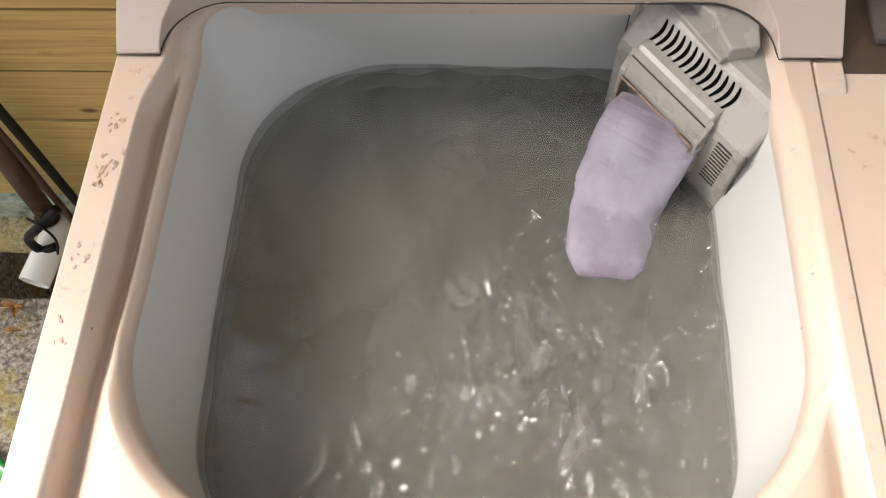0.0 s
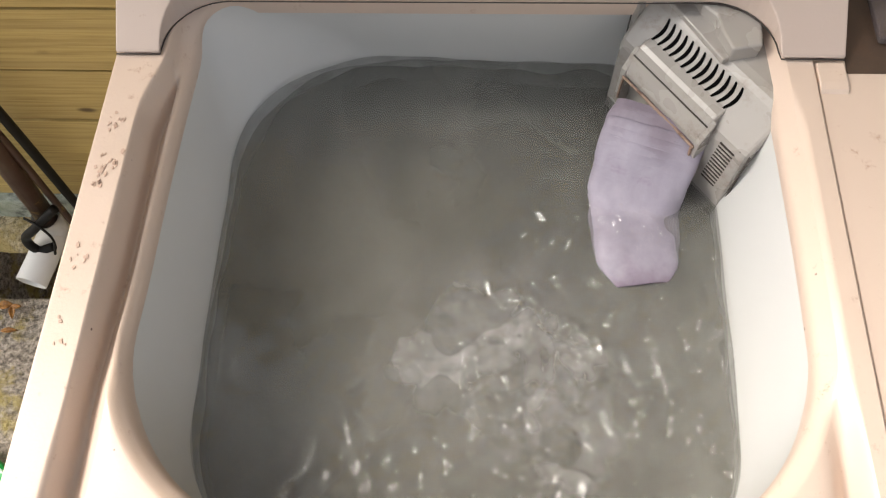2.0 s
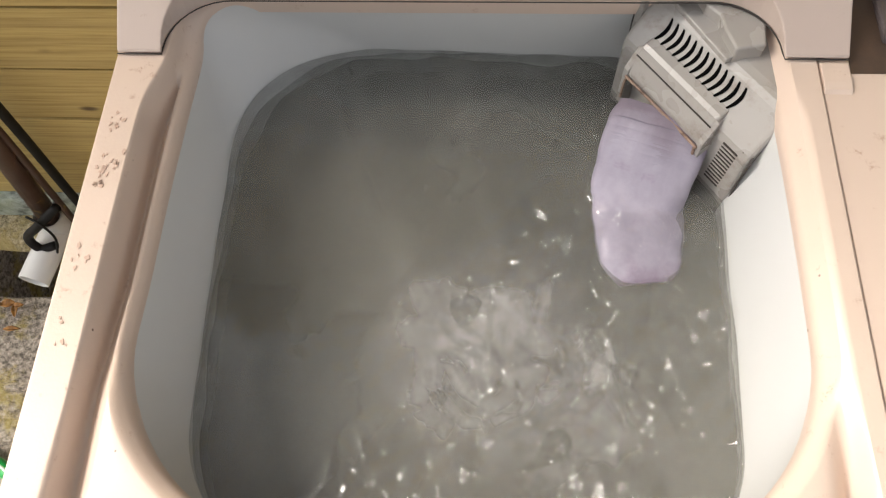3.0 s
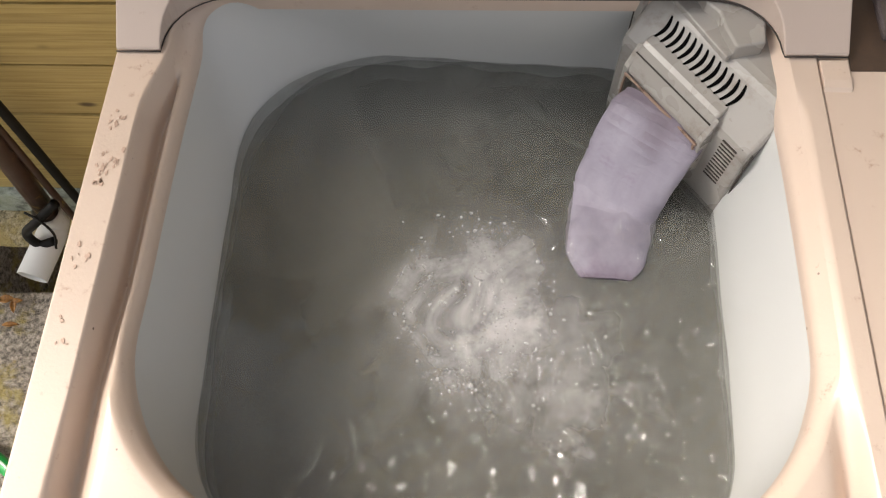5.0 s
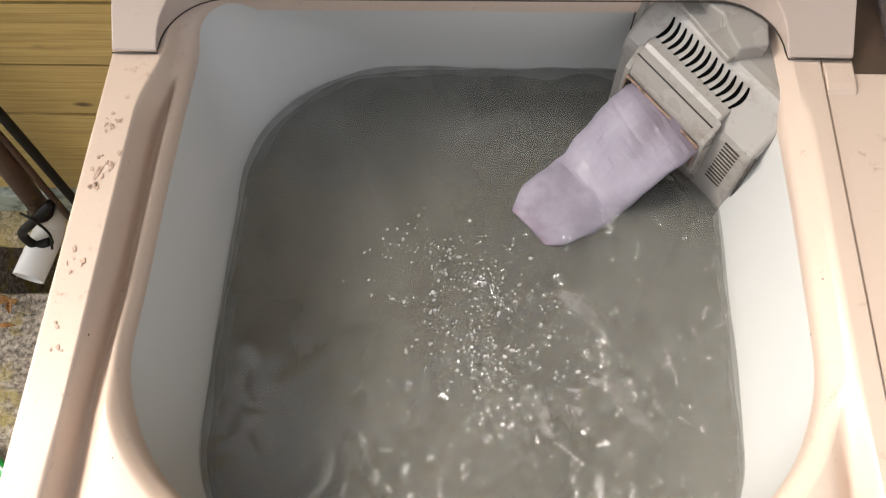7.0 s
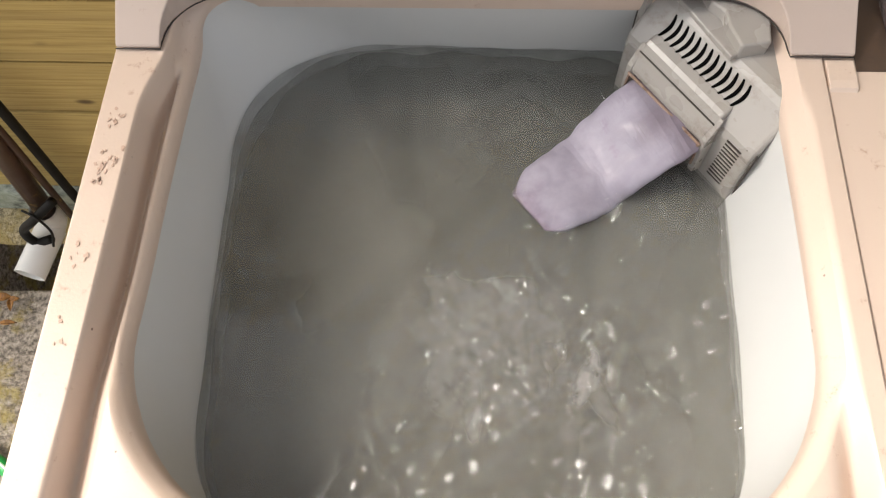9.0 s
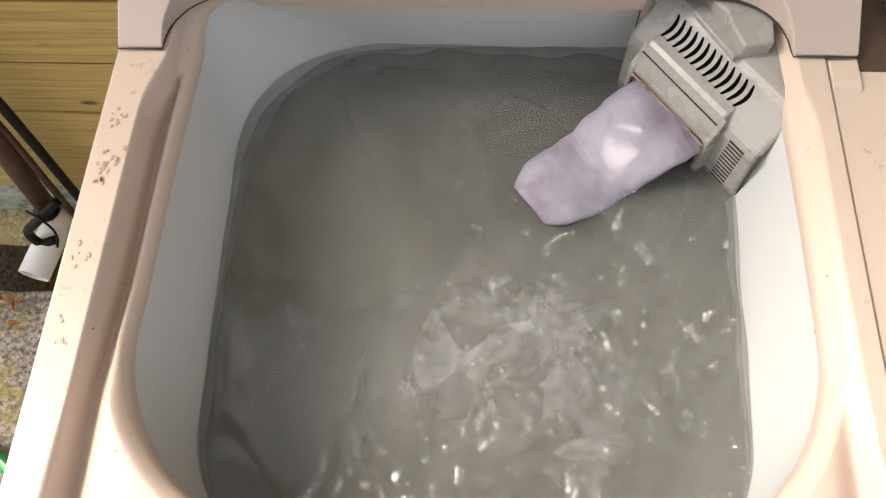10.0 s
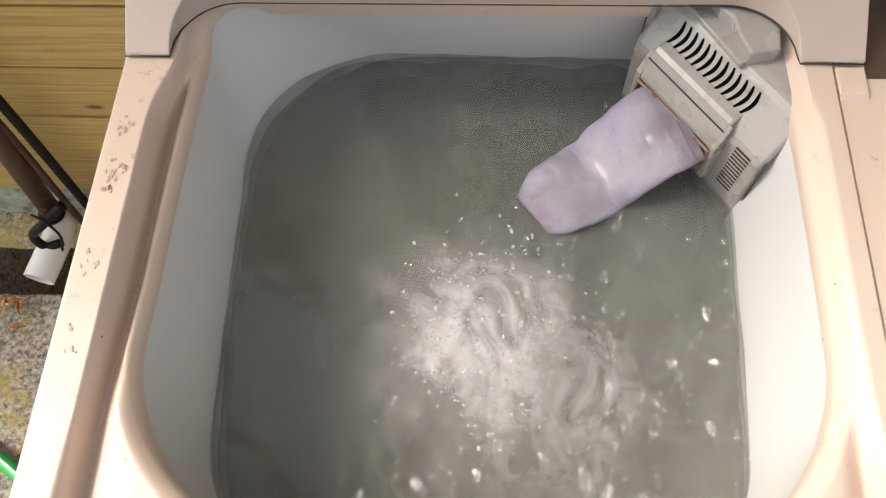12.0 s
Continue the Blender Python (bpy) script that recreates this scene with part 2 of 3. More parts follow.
def make_bubble():
    """A clear wet film with a little white soap in it, more in some bubbles than in others."""
    m = make_skin("foam_bubble", 1.6, [], rough=0.04)
    n, l = m.node_tree.nodes, m.node_tree.links
    film = n["Material Output"].inputs["Surface"].links[0].from_socket
    white = n.new("ShaderNodeBsdfDiffuse")
    vec = n.new("ShaderNodeTexCoord").outputs["Object"]
    l.new(mix_node(n, l, noise_node(n, l, vec, 90.0), (0.78, 0.77, 0.77), (0.92, 0.91, 0.91)), white.inputs["Color"])
    mx = n.new("ShaderNodeMixShader")
    l.new(ramp_node(n, l, n.new("ShaderNodeNewGeometry").outputs["Random Per Island"], [(0.1, G(0.02)), (1.0, G(0.55))]), mx.inputs[0])
    l.new(film, mx.inputs[1])
    l.new(white.outputs[0], mx.inputs[2])
    l.new(mx.outputs[0], n["Material Output"].inputs["Surface"])
    return m


M_BUBBLE = make_bubble()


def make_net():
    m, n, l, p = nodes_of("wet_net_cloth")
    vec = n.new("ShaderNodeTexCoord").outputs["Object"]
    c = ramp_node(n, l, noise_node(n, l, vec, 24.0, 5.0, 0.6), [(0.3, (0.27, 0.247, 0.30)), (0.6, (0.385, 0.355, 0.43)), (0.8, (0.45, 0.42, 0.49))])
    c = mix_node(n, l, ramp_node(n, l, noise_node(n, l, vec, 38.0, 3.0), [(0.66, G(0.0)), (0.78, G(0.5))]), c, (0.26, 0.19, 0.27))
    sx = n.new("ShaderNodeSeparateXYZ")
    l.new(vec, sx.inputs[0])
    dirt = n.new("ShaderNodeMath")
    dirt.operation = "MULTIPLY_ADD"
    dirt.inputs[1].default_value = 0.06
    l.new(noise_node(n, l, vec, 30.0, 5.0), dirt.inputs[0])
    l.new(sx.outputs["X"], dirt.inputs[2])
    # the net is darker near its mouth, and again near its tip
    c = mix_node(n, l, ramp_node(n, l, dirt.outputs[0], [(0.03, G(0.65)), (0.065, G(0.0))]), c, (0.17, 0.13, 0.16))
    c = mix_node(n, l, ramp_node(n, l, dirt.outputs[0], [(0.145, G(0.0)), (0.172, G(0.7))]), c, (0.17, 0.105, 0.16))
    l.new(c, p.inputs["Base Color"])
    p.inputs["Roughness"].default_value, p.inputs["Coat Weight"].default_value, p.inputs["Coat Roughness"].default_value = 0.5, 0.12, 0.06
    p.inputs["Specular IOR Level"].default_value = 0.22
    wv = n.new("ShaderNodeTexChecker")
    wv.inputs["Scale"].default_value = 900.0
    l.new(vec, wv.inputs["Vector"])
    nn = bump_node(n, l, wv.outputs["Fac"], 0.25, 0.0004)
    l.new(bump_node(n, l, noise_node(n, l, vec, 50.0, 2.0), 0.22, 0.006, nn), p.inputs["Normal"])
    return m


M_NET = make_net()


# ---- mesh helpers ----
def part(name, bm, material, parent=None, label="", smooth=True, bevel=0.0):
    me = bpy.data.meshes.new(name)
    bmesh.ops.recalc_face_normals(bm, faces=bm.faces[:])
    for f in bm.faces:
        f.smooth = smooth
    bm.to_mesh(me)
    bm.free()
    me.materials.append(material)
    ob = new(name, me)
    if parent is not None:
        ob.parent = parent
    if label:
        ob["label"] = label
    if bevel:
        b = ob.modifiers.new("bevel", "BEVEL")
        b.width, b.segments, b.limit_method, b.angle_limit = bevel, 3, "ANGLE", radians(35)
        b.harden_normals = False
    return ob


def empty(name, m, label, category, group="", kind=""):
    ob = new(name)
    ob.matrix_basis = m
    return tagged(ob, label, category, group, kind)


def loft(rings, cap0=False, cap1=False, closed=True):
    bm = bmesh.new()
    vs = [[bm.verts.new(p) for p in r] for r in rings]
    for a, b in zip(vs, vs[1:]):
        k = len(a)
        for i in range(k if closed else k - 1):
            j = (i + 1) % k
            bm.faces.new((a[i], a[j], b[j], b[i]))
    if cap0:
        bm.faces.new(list(reversed(vs[0])))
    if cap1:
        bm.faces.new(vs[-1])
    return bm


def box(x0, x1, y0, y1, z0, z1):
    bm = bmesh.new()
    bmesh.ops.create_cube(bm, size=1.0)
    for v in bm.verts:
        v.co = ((x0 + x1) / 2 + v.co.x * (x1 - x0), (y0 + y1) / 2 + v.co.y * (y1 - y0), (z0 + z1) / 2 + v.co.z * (z1 - z0))
    return bm


def prism(profile, u0, u1, frame_m, steps=1):
    """A (v, z) profile swept along u; frame_m turns (u, v, z) into the parent's space."""
    rings = [[frame_m @ Vector((u0 + (u1 - u0) * k / steps, v, z)) for v, z in profile] for k in range(steps + 1)]
    return loft(rings, True, True)


def tube(points, radius, sides=14, caps=True, hollow=0.0):
    pts = [Vector(p) for p in points]
    rings = []
    side = None
    for i, p in enumerate(pts):
        d = (pts[min(i + 1, len(pts) - 1)] - pts[max(i - 1, 0)]).normalized()
        side = (d.orthogonal() if side is None else side - d * side.dot(d)).normalized()
        up = d.cross(side)
        r = radius[i] if isinstance(radius, (list, tuple)) else radius
        rings.append([p + side * math.cos(a) * r + up * math.sin(a) * r for a in [2 * math.pi * k / sides for k in range(sides)]])
    if hollow:
        inner = [[p + (v - p) * hollow for v in ring] for p, ring in zip(pts, rings)]
        rings = rings + inner[::-1]
        return loft(rings)
    return loft(rings, caps, caps)


def smooth_path(points, n=8):
    pts = [Vector(p) for p in points]
    pts = [pts[0] * 2 - pts[1]] + pts + [pts[-1] * 2 - pts[-2]]
    out = []
    for a, b, c, d in zip(pts, pts[1:], pts[2:], pts[3:]):
        for k in range(n):
            t = k / n
            out.append(0.5 * (2 * b + (c - a) * t + (2 * a - 5 * b + 4 * c - d) * t * t + (3 * b - a - 3 * c + d) * t ** 3))
    return out + [pts[-2]]


def rrect(x0, x1, y0, y1, rfl, rfr, rbr, rbl, bow=0.0, n=14, e=12):
    """A rounded rectangle, anticlockwise from the front left corner; bow swells the sides."""
    out = []
    corners = [((x0 + rfl, y0 + rfl), rfl, 180), ((x1 - rfr, y0 + rfr), rfr, 270), ((x1 - rbr, y1 - rbr), rbr, 0), ((x0 + rbl, y1 - rbl), rbl, 90)]
    arcs = [[(cx + r * math.cos(radians(a0 + 90 * k / n)), cy + r * math.sin(radians(a0 + 90 * k / n))) for k in range(n + 1)] for (cx, cy), r, a0 in corners]
    for i, arc in enumerate(arcs):
        nxt = arcs[(i + 1) % 4][0]
        out += arc
        for k in range(1, e):
            t = k / e
            out.append((arc[-1][0] + (nxt[0] - arc[-1][0]) * t, arc[-1][1] + (nxt[1] - arc[-1][1]) * t))
    cx, cy, hy = (x0 + x1) / 2, (y0 + y1) / 2, (y1 - y0) / 2
    return [(x + bow * (1 if x > cx else -1) * max(0.0, 1 - ((y - cy) / hy) ** 2), y) for x, y in out]


def sstep(a, b, x):
    t = max(0.0, min(1.0, (x - a) / (b - a)))
    return t * t * (3 - 2 * t)


# ---- ground and wall ----
def build_ground():
    xs = [-40, -12, -5, -2.6] + [-2.0 + 0.025 * k for k in range(86)] + [0.6, 1.5, 4, 12, 40]
    ys = [-40, -12, -4, -1.5, -0.6] + [-0.3 + 0.03 * k for k in range(27)] + [0.495, 0.505, 0.512, 0.55, 0.580, 0.64, 0.80, 3, 12, 40]
    rings = []
    for y in ys:
        rings.append([(x, y, 0.018 * noise.fractal(Vector((x * 7, y * 7, 0)), 0.7, 2.2, 5) * (1 if -2.1 < x < 0.2 and -0.4 < y < 0.508 else 0) - (0.45 if 0.508 < y < 0.7 and -1.03 < x < 0.2 else 0)) for x in xs])
    g = part("ground", loft(rings, closed=False), M_GROUND)
    tagged(g, "rough mossy cracked concrete and stone ground", "ground", kind="structure")


def build_wall():
    root = empty("wall_back", pose(0, 0.65, 0), "unpainted horizontal pine board wall on a cement plinth", "wall", kind="structure")
    part("wall_core", box(-2.2, 1.8, 0.022, 0.10, 0.0, 2.62), M_PLINTH, root)
    pl = loft([[(x, -0.012 + 0.004 * noise.noise(Vector((x * 9, z * 20, 3))), z) for x in [-2.2 + 0.05 * k for k in range(81)]] for z in (0.0, 0.04, 0.08, 0.12, 0.15, 0.170)] + [[(x, 0.03, 0.170) for x in [-2.2 + 0.05 * k for k in range(81)]]], closed=False)
    part("plinth", pl, M_PLINTH, root, "grey-green cement plinth")
    me = None
    for k in range(20):
        z = 0.173 + k * 0.1215
        if me is None:
            ob = part("board", box(-2.2, 1.8, 0.0, 0.022, 0.0, 0.1170), M_WOOD, root, smooth=False, bevel=0.0)
            me = ob.data
        else:
            ob = new("board", me)
            ob.parent = root
        ob.matrix_basis = pose(0, -0.0015 * (k % 2), z, 0.6 if k % 3 else -0.4)
    ledge = []
    xs = [-2.2 + 0.02 * k for k in range(130)]
    for yy, zz in ((0.0, 0.097), (-0.03, 0.100), (-0.06, 0.098), (-0.072, 0.090), (-0.076, 0.078), (-0.070, 0.066), (-0.02, 0.062)):
        ledge.append([(x, 0.65 + yy + 0.006 * noise.noise(Vector((x * 12, yy * 30, 1))), zz + 0.005 * noise.noise(Vector((x * 14, yy * 40, 5)))) for x in xs])
    lg = part("cement_ledge", loft(ledge, closed=False), M_LEDGE)
    tagged(lg, "yellowish mossy cement ledge with a dark gap beneath", "ledge", kind="structure")


# ---- washing machine ----
OPEN_LIP = (-0.2430, 0.2100, 0.033, 0.4595, 0.13, 0.13, 0.036, 0.038)
PX0, PX1, PY0, PY1 = -0.297, 0.2415, -0.030, 0.520


def build_machine():
    root = empty("washing_machine", pose(0, 0, 0), "cream plastic twin-tub washing machine, lid open, tub full of dirty water", "washing machine")
    inner = rrect(*OPEN_LIP, bow=0.005, n=22, e=44)
    outer = rrect(PX0, PX1, PY0, PY1, 0.02, 0.004, 0.004, 0.012, n=22, e=44)
    rings = []
    cx, cy = -0.02, 0.24

    def out_by(d):
        res = []
        k = len(inner)
        for i in range(k):
            a, b = Vector(inner[i - 1]), Vector(inner[(i + 1) % k])
            tng = (b - a).normalized()
            res.append((inner[i][0] + tng.y * d, inner[i][1] - tng.x * d))
        return res

    def drop(x, y):
        """How much lower the lip lies along the left side, behind the outer rail."""
        return 0.010 * (1 - sstep(-0.235, -0.19, x)) * sstep(0.10, 0.22, y) * (1 - sstep(0.40, 0.44, y))

    for d, z in ((0.002, 0.862), (0.0005, 0.872), (0.0, 0.8795), (0.0008, 0.8840), (0.003, 0.8878), (0.006, 0.8898)):
        rings.append([(x, y, z - drop(x, y)) for x, y in out_by(d)])
    start = out_by(0.009)
    steps = 44
    for s in range(steps + 1):
        t = s / steps
        ring = []
        for (ax, ay), (bx, by) in zip(start, outer):
            x, y = ax + (bx - ax) * t, ay + (by - ay) * t
            flare = sstep(0.325, 0.392, y)
            wl, wr = 0.0265 + 0.0125 * flare, 0.011 + 0.014 * flare
            d = min((x - PX0) - wl, (PX1 - x) - wr, (y - PY0) - 0.03)
            side = sstep(0.10, 0.20, x) * sstep(0.06, 0.14, y)
            low = sstep(0.0, 0.0075 + 0.009 * side, d)
            hump = 0.0025 * math.exp(-((t * 0.06) / 0.012) ** 2)
            ring.append((x, y, 0.9 - (0.0270 - 0.0175 * side) * low * (1 - 0.6 * sstep(0.40, 0.44, y)) + (hump + 0.0175 * sstep(0.003, 0.026, d)) * low * (1 - 0.9 * side) - drop(x, y) * low))
        rings.append(ring)
    edge = rings[-1]
    rings.append([(x + (0.0012 if x > cx else -0.0012), y, z - 0.0012) for x, y, z in edge])
    rings.append([(x + (0.0016 if x > cx else -0.0016), y, z - 0.004) for x, y, z in edge])
    rings.append([(x + (0.0016 if x > cx else -0.0016), y, 0.855) for x, y, z in edge])
    part("top_panel", loft(rings), M_CREAM, root, "cream plastic top panel with scuffs and brown stains")

    # tub
    top = (-0.2463, 0.2133, 0.030, 0.4628, 0.132, 0.132, 0.04, 0.045)
    low = (-0.2257, 0.1965, 0.018, 0.4851, 0.10, 0.10, 0.10, 0.14)
    rings = []
    for z in (0.880, 0.873, 0.86, 0.84, 0.82, 0.80, 0.78, 0.76, 0.72, 0.66, 0.60, 0.56):
        t = min(1.0, (0.884 - z) / 0.11)
        q = [a + (b - a) * t for a, b in zip(top, low)]
        rings.append([(x, y, z - drop(x, y) * sstep(0.80, 0.87, z)) for x, y in rrect(*q, bow=0.004)])
    for k, z in ((0.985, 0.545), (0.95, 0.535), (0.8, 0.53)):
        rings.append([(cx + (x - cx) * k, 0.25 + (y - 0.25) * k, z) for x, y, _ in rings[11]])
    part("wash_tub", loft(rings, False, True), M_TUB, root, "white plastic wash tub with tiny dark specks")

    # body below the panel
    body = rrect(PX0 + 0.004, 0.62, PY0 + 0.004, 0.515, 0.02, 0.02, 0.02, 0.02)
    part("cabinet_body", loft([[(x, y, z) for x, y in body] for z in (0.03, 0.40, 0.862)], True, False), M_CREAM, root, "", bevel=0)
    for x, y in ((-0.25, 0.02), (0.57, 0.02), (-0.25, 0.47), (0.57, 0.47)):
        part("foot", tube([(x, y, 0.0), (x, y, 0.035)], 0.022), M_CABLE, root)

    # raised control console behind, with a forward ear on each side
    def corner(c, r, a0, a1, n=10):
        return [(c[0] + r * math.cos(radians(a0 + (a1 - a0) * k / n)), c[1] + r * math.sin(radians(a0 + (a1 - a0) * k / n))) for k in range(n + 1)]

    plan = [(-0.297, 0.384), (-0.2615, 0.384)]
    plan += corner((-0.2135, 0.390), 0.048, 180, 90)
    plan += corner((0.1690, 0.390), 0.048, 90, 0)
    plan += [(0.2180, 0.384), (0.2650, 0.384), (0.2660, 0.500), (0.62, 0.500), (0.62, 0.575), (-0.297, 0.575)]
    low_ring = [(x, y, 0.9025) for x, y in plan]
    top_ring = [(x * 0.9995, y + 0.0015, 0.9045 + (y - 0.384) / 1.9) for x, y in plan]
    part("console", loft([low_ring, top_ring], True, True), M_CONSOLE, root, "cream sloping control console with faded print", smooth=False, bevel=0.0022)
    # dark tube laid in as the shade of the gap below the console
    part("console_seam", tube([(x, y - 0.0004, 0.9018) for x, y in plan[:26]], 0.0006, 6), M_THIN, root, "dark line for the shade in the gap under the console")
    for k in range(7):
        x = -0.105 + 0.012 * k + 0.05 * (k > 3)
        part("print_mark", box(x, x + 0.008, 0.4374, 0.4380, 0.908, 0.911), M_INK, root, "faded illegible print", smooth=False)

    # spin-dryer side
    sp = rrect(0.2437, 0.62, PY0, 0.52, 0.003, 0.02, 0.004, 0.004)
    part("spin_panel", loft([[(x, y, 0.855) for x, y in sp], [(x, y, 0.8955) for x, y in sp], [(0.43 + (x - 0.43) * 0.994, 0.245 + (y - 0.245) * 0.997, 0.8972) for x, y in sp]], False, True), M_CREAM, root, "cream spin-dryer panel with brown dirt", smooth=False)
    # dark strip: the shade right of the ear and brown grime, both as colour
    well = [[(x, y, z) for x in (0.2665, 0.30, 0.40, 0.50, 0.6185)] for y, z in ((0.374, 0.8976), (0.380, 0.8979), (0.390, 0.898), (0.44, 0.8985), (0.498, 0.899))]
    part("shade_grime_strip", loft(well, closed=False), M_SHADE_GRIME, root, "dark strip for the ear's shade and brown grime along the console", smooth=True)
    lugp = [(0.3545, 0.8965), (0.358, 0.8995), (0.364, 0.9005), (0.3825, 0.9005), (0.3825, 0.896)]
    part("hinge_lug", loft([[(x, y, z) for y, z in lugp] for x in (0.2440, 0.2650)], True, True), M_CREAM, root, "", smooth=False, bevel=0.001)
    lid = part("spin_lid", box(0.2925, 0.585, 0.400, 0.49, 0.899, 0.9065), M_SMOKY, root, "smoky translucent spin lid", smooth=False, bevel=0.0025)

    build_housing(root)


def build_scuffs():
    """Brown scuffs and small dirt on the outer rail of the top panel, each a thin ragged film."""
    rnd = random.Random(12)
    for x, y, spread, count in ((-0.284, 0.318, 0.006, 9), (-0.283, 0.282, 0.008, 14), (-0.287, 0.268, 0.007, 8), (-0.285, 0.205, 0.008, 6), (-0.286, 0.150, 0.007, 5)):
        bm = bmesh.new()
        for _ in range(count):
            cx, cy, r = rnd.gauss(0, spread * 0.5), rnd.gauss(0, spread), rnd.uniform(0.0006, 0.0022)
            ring = []
            for k in range(12):
                a = 2 * math.pi * k / 12
                q = r * (0.75 + 0.9 * noise.noise(Vector((cx * 900 + math.cos(a) * 1.3, cy * 900 + math.sin(a) * 1.3, 2))))
                ring.append(bm.verts.new((cx + q * math.cos(a), cy + 1.5 * q * math.sin(a), 0.0)))
            bm.faces.new(ring)
        sc = part("scuff", bm, M_SCUFF, smooth=False)
        sc.matrix_basis = pose(x, y, 0.9003)
        sol = sc.modifiers.new("thick", "SOLIDIFY")
        sol.thickness, sol.offset = 0.0003, 1.0
        tagged(sc, "reddish-brown scuff marks on the cream plastic rail", "scuff", "scuffs on the rail")


def build_housing(root):
    """The lint-filter housing across the back right corner of the tub; u runs along its face, v out of it."""
    A, u, nrm = Vector((0.1125, 0.450, 0)), Vector((0.598, -0.8015, 0)), Vector((-0.8015, -0.598, 0))
    F = Matrix(((u.x, nrm.x, 0, A.x), (u.y, nrm.y, 0, A.y), (0, 0, 1, 0), (0, 0, 0, 1)))
    prof = [(-0.075, 0.70), (0.0035, 0.70), (0.0035, 0.842), (0.0015, 0.850), (-0.004, 0.8575), (-0.0225, 0.8805), (-0.027, 0.8845), (-0.034, 0.8862), (-0.075, 0.8862)]
    h = part("filter_housing", prism(prof, 0.0, 0.152, F), M_HOUSE, root, "grey-white plastic lint-filter housing, grimy round its slots", smooth=False, bevel=0.0042)
    # back flange beside the tub wall
    part("flange", prism([(-0.06, 0.70), (-0.012, 0.70), (-0.012, 0.884), (-0.06, 0.884)], -0.006, 0.001, F), M_HOUSE, h, smooth=False)
    # dark lines put in for the shade where the housing meets the tub walls
    part("joint", tube([F @ Vector((-0.0068, -0.0125, z)) for z in (0.883, 0.84, 0.79, 0.75)], 0.0009, 6), M_THIN, h, "dark line for the shade in the joint")
    part("joint", tube([F @ Vector((0.1532, 0.0010, z)) for z in (0.852, 0.82, 0.79, 0.75)], 0.0009, 6), M_THIN, h, "dark line for the shade in the joint")
    # thirteen curved slots in the sloping face, solid black slivers for their inner shade
    a, b = Vector((0, -0.0055, 0.8600)), Vector((0, -0.0245, 0.8832))
    d = (b - a)
    up = Vector((0, d.z, -d.y)).normalized()
    for k in range(13):
        uu = 0.0245 + 0.0071 * k
        ring = []
        for s in range(9):
            t = s / 8
            wdt = 0.0016 * math.sin(math.pi * (0.12 + 0.80 * t)) ** 0.6
            cen = a + d * (0.10 + 0.72 * t) + Vector((uu + 0.0035 * math.sin(math.pi * t * 0.9), 0, 0))
            ring.append([F @ (cen + Vector((-wdt, 0, 0)) + up * 0.0006), F @ (cen + Vector((wdt, 0, 0)) + up * 0.0006), F @ (cen + Vector((wdt, 0, 0)) - up * 0.003), F @ (cen + Vector((-wdt, 0, 0)) - up * 0.003)])
        part("slot", loft(ring, True, True), M_SLOT, h, "black sliver for the shade inside a slot", smooth=False)
    # ledge and latch at the back
    ledge_plan = [(0.141, 0.457), (0.1795, 0.3925), (0.187, 0.397), (0.166, 0.457)]
    part("ledge", loft([[(x, y, z) for x, y in ledge_plan] for z in (0.8835, 0.8895)], True, True), M_HOUSE, h, smooth=False, bevel=0.0012)
    latch_plan = [(0.1845, 0.3945), (0.2075, 0.3985), (0.2135, 0.456), (0.160, 0.456), (0.166, 0.438), (0.1755, 0.428), (0.1775, 0.414)]
    part("latch", loft([[(x, y, z) for x, y in latch_plan] for z in (0.868, 0.9000)], True, True), M_HOUSE, h, "moulded filter latch", smooth=False, bevel=0.0022)
    # frame round the filter mouth
    fp = [(-0.010, 0.8635), (0.000, 0.8612), (0.0035, 0.8585), (0.0120, 0.8400), (0.0135, 0.8350), (0.0135, 0.8285), (0.0035, 0.8265), (-0.010, 0.8265)]
    part("filter_frame", prism(fp, 0.0215, 0.1135, F), M_HOUSE, h, "projecting filter frame", smooth=False, bevel=0.0026)
    # a dark tube stands for the shade in the frame's groove
    groove_shade = [F @ Vector((0.0225 + 0.090 * k / 6, 0.0075, 0.8512)) for k in range(7)]
    part("groove_shade", tube(groove_shade, 0.0007, 6), M_THIN, h)
    for uu in (0.0215, 0.1135):
        part("side_post", prism([(0.0, 0.782), (0.0145, 0.790), (0.0145, 0.836), (0.003, 0.858)], uu - 0.003, uu + 0.003, F), M_HOUSE, h, smooth=False, bevel=0.001)
    rim = [F @ Vector(p) for p in ((0.0235, 0.0155, 0.800), (0.0245, 0.0155, 0.826), (0.032, 0.0155, 0.8295), (0.105, 0.0155, 0.8295), (0.111, 0.0155, 0.826), (0.1125, 0.0155, 0.800))]
    part("mouth_rim", tube(smooth_path(rim, 6), 0.0013, 8), M_RUST, h, "rust-brown dirty mouth rim")
    # narrow vents on the side of the face, dark strips for their shade
    for k in range(12):
        z = 0.844 - 0.0047 * k
        u0 = 0.1265 - 0.0002 * k
        part("vent_shade", prism([(0.0030, z), (0.0042, z), (0.0042, z - 0.0013), (0.0030, z - 0.0013)], u0, u0 + 0.0155, F), M_THIN, h, smooth=False)


# ---- lint bag, in three stiff lengths ----
MOUTH = Vector((0.1455, 0.3835, 0.822))
BAG = []


LENGTHS = 22
BAG_LONG = 0.134


